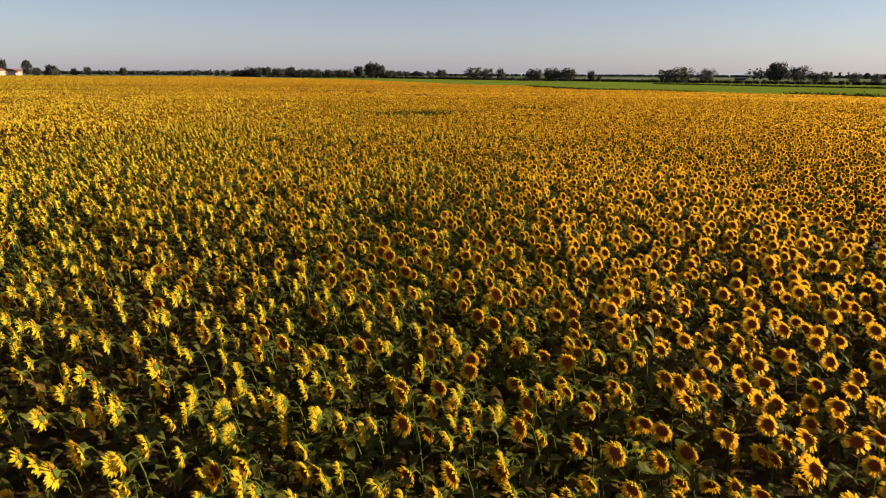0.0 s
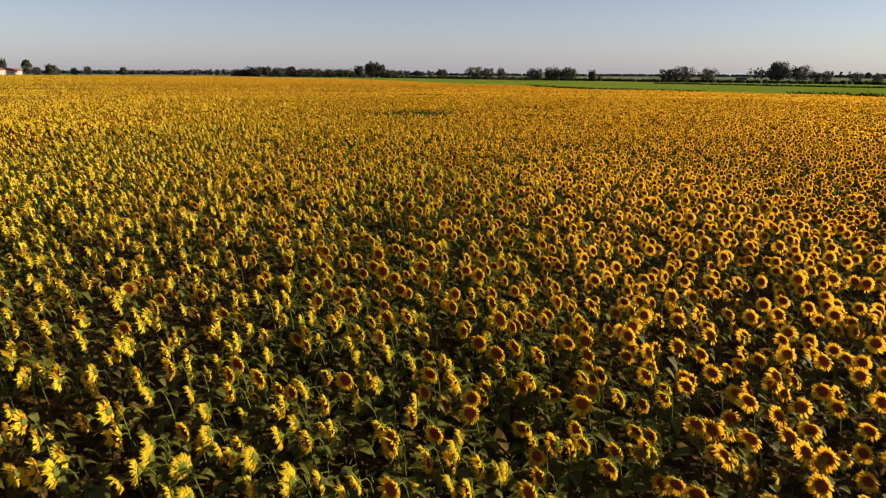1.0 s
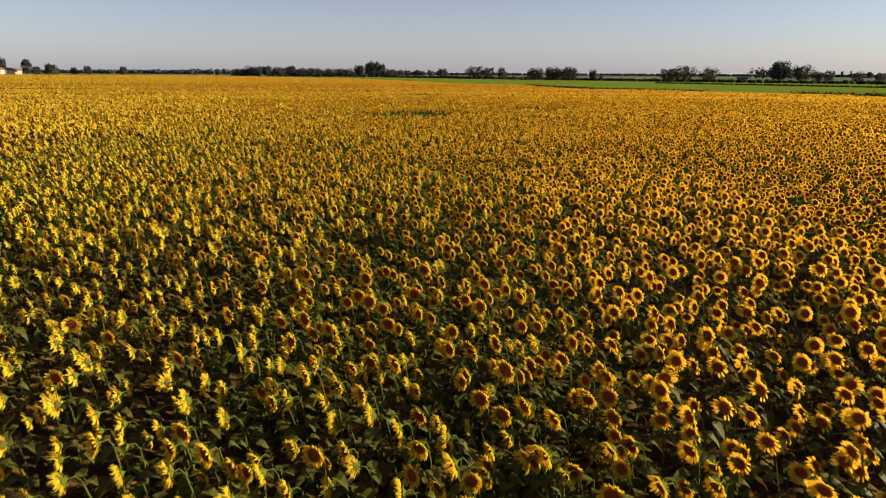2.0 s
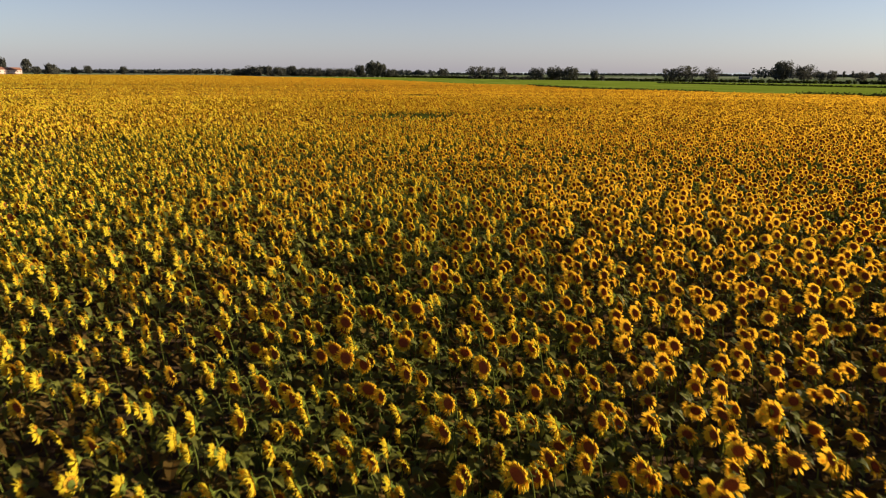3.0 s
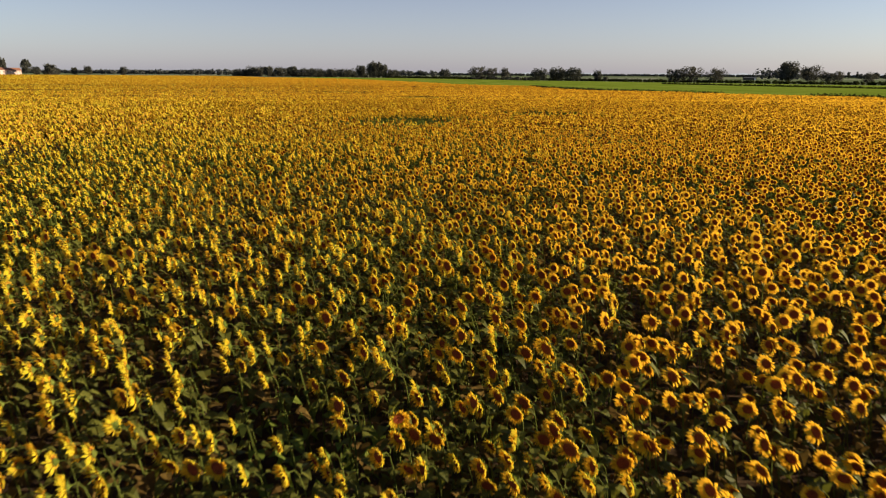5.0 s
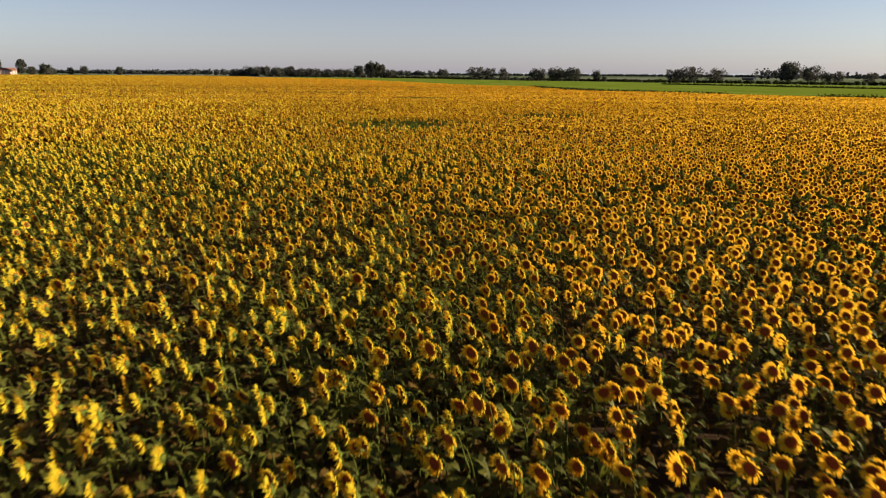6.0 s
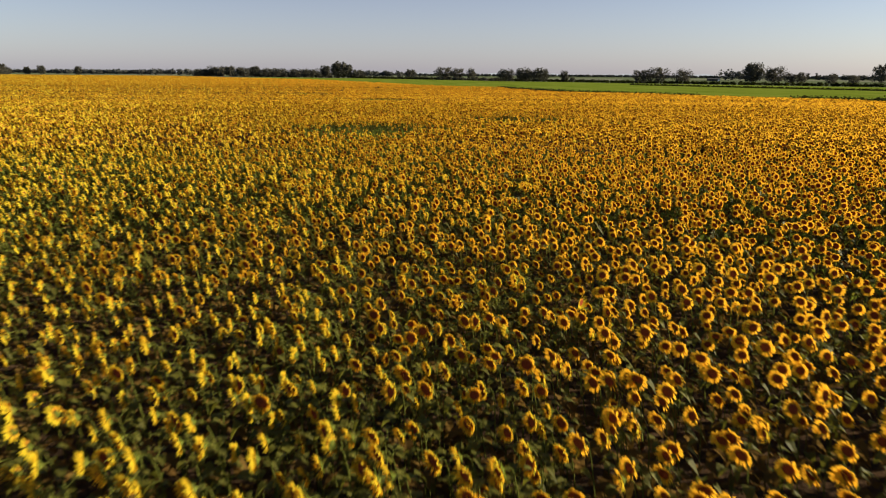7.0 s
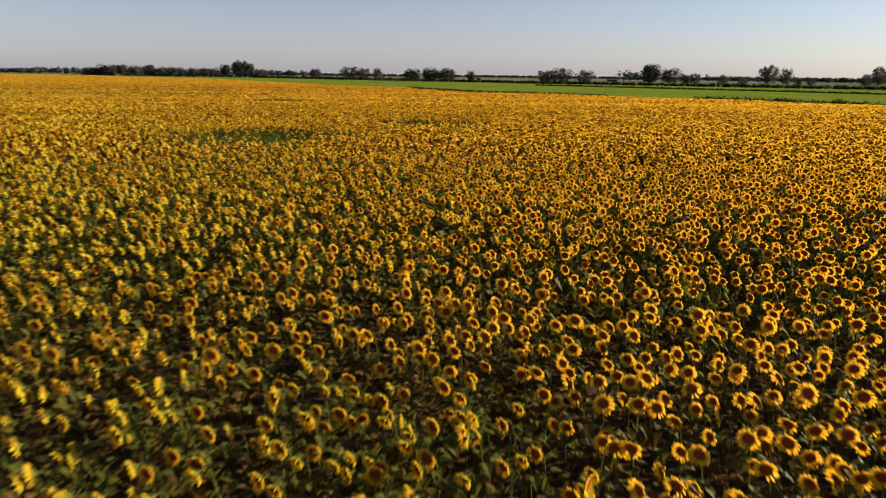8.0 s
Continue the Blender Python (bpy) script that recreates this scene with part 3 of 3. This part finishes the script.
def tree_shape(seed, slim, open_, lobes, per):
    """Trunk and crown arrays of a tree 1 m high and about slim wide."""
    r = np.random.RandomState(seed)
    limbs = []
    base = 0.10 + 0.06 * r.rand()
    limbs.append(tube([(0, 0, -0.01), (0.01, 0, base), (0.02 * r.randn(), 0.02 * r.randn(), 0.55), (0.02 * r.randn(), 0, 0.85)], [0.030, 0.022, 0.014, 0.004], 7))
    cs, rr = [], []
    for i in range(lobes):
        h = 0.22 + 0.66 * (i + r.rand()) / lobes
        reach = slim * 0.5 * (0.30 + 0.95 * math.sin(math.pi * min(1, (h - 0.02) / 1.05)) ** 0.8) * r.uniform(0.25, 0.85)
        a = i * 2.4 + r.uniform(-0.5, 0.5)
        c = (reach * math.cos(a), reach * math.sin(a), h)
        cs.append(c)
        rr.append(slim * r.choice((0.12, 0.16, 0.20, 0.25)) * r.uniform(0.85, 1.1) * (1.0 - 0.35 * max(0, h - 0.6)))
        limbs.append(tube([(0, 0, max(base, h * 0.55)), (c[0] * 0.5, c[1] * 0.5, h * 0.82), c], [0.012, 0.008, 0.003], 4))
    V, F = tufts(r, cs, rr, per, 0.030 * (0.7 + 0.5 * slim) * (0.98 if open_ else 1.38), 0.85)
    lv, lf, _ = joined([(v, f, 0) for v, f in limbs])
    return (lv, lf), (V, F)


TREES = {}
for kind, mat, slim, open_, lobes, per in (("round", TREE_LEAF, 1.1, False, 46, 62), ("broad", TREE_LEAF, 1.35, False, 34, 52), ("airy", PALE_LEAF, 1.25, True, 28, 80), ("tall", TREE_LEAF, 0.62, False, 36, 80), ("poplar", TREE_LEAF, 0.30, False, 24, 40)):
    for k in range(3):
        (lv, lf), (cv, cf) = tree_shape(40 + 7 * k + len(kind), slim, open_, lobes, per)
        TREES[kind, k] = (mesh_of("trunk", lv, lf, [BARK], smooth=True), mesh_of("crown", cv, cf, [mat]), slim)


def tree(x, y, h, w, kind, label, group, k=None):
    """A tree h high and w wide at x, y."""
    k = int(abs(x * 7 + y * 3)) % 3 if k is None else k
    tm, cm, slim = TREES[kind, k]
    e = tagged(new("tree"), label, "tree", group)
    e.empty_display_size = 0.5
    side = w / (slim * (1.35 if kind in ("round", "tall", "poplar") else 1.0))
    e.matrix_world = pose(x, y, 0, 0, 0, (x * 37 + y * 11) % 360) @ Matrix.Diagonal((side, side, h / 1.0, 1))
    for nm, me in (("trunk", tm), ("crown", cm)):
        o = new(nm, me)
        o.parent = e
    return e


DARK = "dark green broadleaved tree at the field's edge"
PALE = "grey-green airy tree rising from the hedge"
# x, y, height, width
for x, y, h, w in [(-550, 900, 20.6, 11.5), (-497, 880, 10.5, 12.7), (-436, 800, 13.1, 16.7), (-513, 1000, 10.7, 11.2), (-494, 1000, 12.3, 12.0), (-401, 900, 11.1, 10.1), (-510, 950, 9.6, 10.7)]:
    tree(x, y, h, w, "round", "round dark green tree near the farmhouse", "trees round the farmhouse")
tree(-491, 850, 20.3, 11.5, "tall", "tall dark column-shaped tree beside the farmhouse", "trees round the farmhouse")
for x, y, h, w in [(-284, 1000, 9.5, 12.8), (-262, 1000, 12.6, 19.2), (-242, 980, 13.3, 15.7), (-222, 960, 11.7, 13.9), (-201, 940, 13.1, 16.6), (-186, 940, 10.3, 13.6), (-167, 920, 10.3, 13.3), (-143, 900, 9.6, 14.4),
                   (-124, 880, 9.6, 14.1), (-103, 860, 13.5, 12.4), (-86, 840, 17.7, 17.5), (-77, 840, 15.3, 13.5), (-65, 840, 9.0, 9.4), (-5, 800, 9.7, 7.7)]:
    tree(x, y, h, w * (1.5 if h < 13 else 1.15), "broad" if h < 13 else "round", DARK, "far row of trees")
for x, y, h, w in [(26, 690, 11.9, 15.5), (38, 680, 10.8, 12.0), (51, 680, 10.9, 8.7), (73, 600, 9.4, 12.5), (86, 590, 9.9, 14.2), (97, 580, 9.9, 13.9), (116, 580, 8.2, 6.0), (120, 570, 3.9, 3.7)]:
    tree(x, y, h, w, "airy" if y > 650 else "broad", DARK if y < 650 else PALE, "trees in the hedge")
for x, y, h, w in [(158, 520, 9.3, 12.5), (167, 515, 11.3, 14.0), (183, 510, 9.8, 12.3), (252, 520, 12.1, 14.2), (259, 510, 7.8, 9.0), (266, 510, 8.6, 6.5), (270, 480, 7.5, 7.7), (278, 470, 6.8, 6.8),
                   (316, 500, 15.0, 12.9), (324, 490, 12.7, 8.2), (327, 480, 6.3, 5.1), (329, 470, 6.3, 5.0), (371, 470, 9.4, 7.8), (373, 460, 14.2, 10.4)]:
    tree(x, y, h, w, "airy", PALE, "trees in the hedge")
tree(236, 520, 14.3, 15.5, "round", "large dark dense tree in the hedge", "trees in the hedge")
for x, y, h, w in [(582, 1100, 12.4, 5.3), (595, 1100, 11.7, 6.2), (608, 1100, 12.5, 4.4), (694, 1200, 11.5, 9.6)]:
    tree(x, y, h, w, "poplar", "slender far poplar standing beyond the hedge", "far poplars")


def along(line, step, rng):
    """Points every step metres along a polyline."""
    out = []
    for (x1, y1), (x2, y2) in zip(line, line[1:]):
        n = max(1, int(math.hypot(x2 - x1, y2 - y1) / step))
        for i in range(n):
            u = (i + rng.rand()) / n
            out.append((x1 + (x2 - x1) * u, y1 + (y2 - y1) * u))
    return out


def thicket(name, line, step, low, high, per, size, mat, label, category, seed, wide=1.0):
    """A ragged line of shrubs."""
    r = np.random.RandomState(seed)
    cs, rr = [], []
    for x, y in along(line, step, r):
        h = r.uniform(low, high)
        cs.append((x + r.normal(0, wide), y + r.normal(0, wide), h * 0.5))
        rr.append(h * 0.56)
    V, F = tufts(r, cs, rr, per, size, 0.8)
    V[:, 2] = np.maximum(V[:, 2], -0.02)
    return tagged(new(name, mesh_of(name, V, F, [mat])), label, category, kind="stuff")


thicket("hedge", HEDGE, 0.8, 1.4, 2.5, 28, 0.58, WEED, "dark overgrown hedge along the far field edge", "hedge", 3, 1.2)
thicket("far_hedge", [(-300, 1005), (-240, 985), (-170, 925), (-60, 842)], 2.5, 2.2, 5.2, 44, 1.0, TREE_LEAF, "dark uneven hedge under the far row of trees", "hedge", 9, 2.5)
thicket("far_hedge", [(-60, 842), (-5, 800), (30, 690), (70, 610)], 2.5, 1.5, 3.5, 30, 0.8, TREE_LEAF, "low dark hedge between far trees", "hedge", 10, 1.5)
thicket("ditch_weeds", DITCH[2:5], 0.5, 0.9, 1.4, 24, 0.3, WEED, "dark weeds in a ditch between green crops", "weeds", 4, 0.5)
thicket("ditch_weeds", DITCH[:3], 0.5, 0.9, 1.4, 24, 0.3, WEED, "dark weeds in a ditch between green crops", "weeds", 5, 0.5)
thicket("edge_weeds", [(27, 250), (38, 205), (41, 199), (62, 175)], 0.28, 1.9, 2.0, 40, 0.2, WEED, "dark weeds behind the sunflower field's edge", "weeds", 6, 0.5)
thicket("edge_weeds", [(75, 158), (83, 140), (90, 124), (118, 66)], 0.28, 2.05, 2.2, 44, 0.2, WEED, "dark weeds behind the sunflower field's edge", "weeds", 7, 0.7)
for x, y, h in ((82.5, 144, 2.5), (87, 135, 2.5)):
    r = np.random.RandomState(int(x))
    V, F = tufts(r, [(r.normal(0, 0.8), r.normal(0, 0.8), h * r.uniform(0.3, 0.6)) for _ in range(14)], [h * 0.36] * 14, 40, 0.2, 0.9)
    b = new("bush", mesh_of("bush", V, F, [WEED]))
    b.location = (x, y, 0)
    tagged(b, "rounded dark bush in the weedy field edge", "bush", "bushes on the field edge")


# distant woods, the air's haze put into their leaf colour
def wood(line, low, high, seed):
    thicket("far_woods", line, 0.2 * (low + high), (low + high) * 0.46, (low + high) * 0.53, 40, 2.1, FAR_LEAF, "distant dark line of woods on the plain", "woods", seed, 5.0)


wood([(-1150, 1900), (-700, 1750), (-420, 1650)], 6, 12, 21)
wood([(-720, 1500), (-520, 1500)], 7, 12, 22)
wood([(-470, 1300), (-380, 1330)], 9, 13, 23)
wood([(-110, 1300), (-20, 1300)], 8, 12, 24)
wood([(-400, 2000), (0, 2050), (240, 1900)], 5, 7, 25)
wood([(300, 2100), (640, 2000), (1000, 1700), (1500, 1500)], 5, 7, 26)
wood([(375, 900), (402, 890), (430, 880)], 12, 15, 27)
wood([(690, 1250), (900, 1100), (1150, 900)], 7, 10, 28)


# far hills: a plain glowing backdrop, their distance haze put into its colour
def hills():
    k = Mat("haze_glow")
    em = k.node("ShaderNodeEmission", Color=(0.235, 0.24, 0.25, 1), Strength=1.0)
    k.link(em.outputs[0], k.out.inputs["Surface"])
    V, F, n = [], [], 160
    for i in range(n + 1):
        a = radians(-40 + 90 * i / n)
        d = math.degrees(a)
        h = 7 + 4 * math.sin(d * 1.3) + 3 * math.sin(d * 3.1 + 1) + 12 * math.exp(-((d - 21.8) / 0.5) ** 2)
        V += [(4600 * math.sin(a), 4600 * math.cos(a), -1), (4600 * math.sin(a), 4600 * math.cos(a), max(2, h))]
        if i:
            q = 2 * i
            F += [(q - 2, q, q + 1), (q - 2, q + 1, q - 1)]
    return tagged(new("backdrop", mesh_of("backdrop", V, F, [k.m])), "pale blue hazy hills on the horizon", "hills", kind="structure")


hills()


# ---- buildings ----
def part(name, bm, mat, parent, label=""):
    me = bpy.data.meshes.new(name)
    bmesh.ops.recalc_face_normals(bm, faces=bm.faces[:])
    bm.to_mesh(me)
    bm.free()
    me.materials.append(mat)
    ob = new(name, me)
    ob.parent = parent
    return tagged(ob, label)


def box(x0, y0, z0, x1, y1, z1):
    bm = bmesh.new()
    bmesh.ops.create_cube(bm, size=1)
    for v in bm.verts:
        v.co = ((x0 + x1) / 2 + v.co.x * (x1 - x0), (y0 + y1) / 2 + v.co.y * (y1 - y0), (z0 + z1) / 2 + v.co.z * (z1 - z0))
    return bm


def gable(x0, y0, x1, y1, z0, z1, over=0.5, thick=0.25):
    """A gable roof with eaves and thickness, its ridge along x."""
    bm = bmesh.new()
    ym = (y0 + y1) / 2
    prof = [(y0 - over, z0 - 0.1), (ym, z1), (y1 + over, z0 - 0.1), (y1 + over, z0 - 0.1 - thick), (ym, z1 - thick), (y0 - over, z0 - 0.1 - thick)]
    a = [bm.verts.new((x0 - over, y, z)) for y, z in prof]
    b = [bm.verts.new((x1 + over, y, z)) for y, z in prof]
    for i in range(6):
        j = (i + 1) % 6
        bm.faces.new((a[i], a[j], b[j], b[i]))
    for q in (a, b):
        bm.faces.new((q[0], q[1], q[4], q[5]))
        bm.faces.new((q[1], q[2], q[3], q[4]))
    return bm


def gabled_walls(x0, y0, x1, y1, z0, z1):
    bm = bmesh.new()
    ym = (y0 + y1) / 2
    ends = []
    for x in (x0, x1):
        ends.append([bm.verts.new(p) for p in ((x, y0, 0), (x, y1, 0), (x, y1, z0), (x, ym, z1 - 0.3), (x, y0, z0))])
    for i in range(5):
        j = (i + 1) % 5
        bm.faces.new((ends[0][i], ends[0][j], ends[1][j], ends[1][i]))
    for e in ends:
        bm.faces.new(e)
    return bm


def building(x, y, turn, blocks, wall, roof, label, windows):
    e = tagged(new("farmhouse" if windows else "shed"), label, "house" if windows else "shed")
    for x0, y0, x1, y1, z0, z1 in blocks:
        w = part("wall", gabled_walls(x0, y0, x1, y1, z0, z1), wall, e)
        part("roof", gable(x0, y0, x1, y1, z0, z1), roof, e)
        if windows:
            n = int((x1 - x0) / 3.4)
            for i in range(n):
                c = x0 + (i + 0.5) * (x1 - x0) / n
                for z in ((1.0, 3.6) if z0 > 4.5 else (1.0,)):
                    part("window", box(c - 0.5, y0 - 0.06, z, c + 0.5, y0 + 0.1, z + 1.3), SHUTTER, e)
            part("door", box(x0 + 0.6, y0 - 0.06, 0, x0 + 1.7, y0 + 0.1, 2.1), SHUTTER, e)
    e.matrix_world = pose(x, y, 0, 0, 0, turn)
    return e


building(-514, 850, 58, [(-16, -4, -3.5, 4, 6.9, 9.4), (-3.48, -4.6, 14, 4.4, 6.2, 9.0)], PLASTER, ROOF, "pale pink plastered farmhouse with red tiled roofs", True)
shed = building(336, 820, -8, [(-9, -2.5, 4, 2.5, 2.3, 3.3)], BOARDS, GREY_ROOF, "low grey shed with a white door beside the hedge", False)
# added white panel standing for the shed's pale gable end
part("door", box(1.6, -2.58, 0, 3.6, -2.45, 2.28), WHITE, shed, "white painted door")


# ---- single sunflowers along the way ----
def sunflower_parts(seed):
    p = plant(random.Random(seed), 0, 1.0, 1.6)
    me = {k: mesh_of("flower_" + k, v[0], v[1], CROP_MATS, np.full(len(v[1]), v[2]) if np.isscalar(v[2]) else v[2], smooth=(k in ("stem", "disc"))) for k, v in p.items() if k != "leaves"}
    me["leaves"] = [mesh_of("leaf", v, f, CROP_MATS, m) for v, f, m in p["leaves"]]
    return me


def sunflower(parts):
    e = tagged(new("sunflower"), "yellow sunflower with brown disc and broad green leaves, in soil", "sunflower", "sunflowers along the way")
    e.empty_display_size = 0.2

    def piece(name, me, parent, label=""):
        o = new(name, me)
        o.parent = parent
        return tagged(o, label)
    piece("stem", parts["stem"], e)
    for m in parts["leaves"]:
        piece("leaf", m, e)
    head = piece("flower_head", parts["back"], e, "green back of the flower head")
    piece("petals", parts["petals"], head, "bright yellow ray petals")
    piece("seed_disc", parts["disc"], head, "dark brown seed disc")
    return e


kinds = [sunflower(sunflower_parts(500 + i)) for i in range(6)]
used = [False] * 6
for i in idx[single]:
    k = int(i) % 6
    m = Matrix.LocRotScale((px[i], py[i], 0), (Matrix.Rotation(-lean_y[i], 4, "X") @ Matrix.Rotation(lean_x[i], 4, "Y") @ Matrix.Rotation(-look_way[i], 4, "Z")).to_quaternion(), Vector((1, 1, 1)) * float(size[i]))
    if used[k]:
        c = copy_thing(kinds[k], Matrix.Identity(4))
        c.matrix_basis = m
    else:
        kinds[k].matrix_basis = m
        used[k] = True
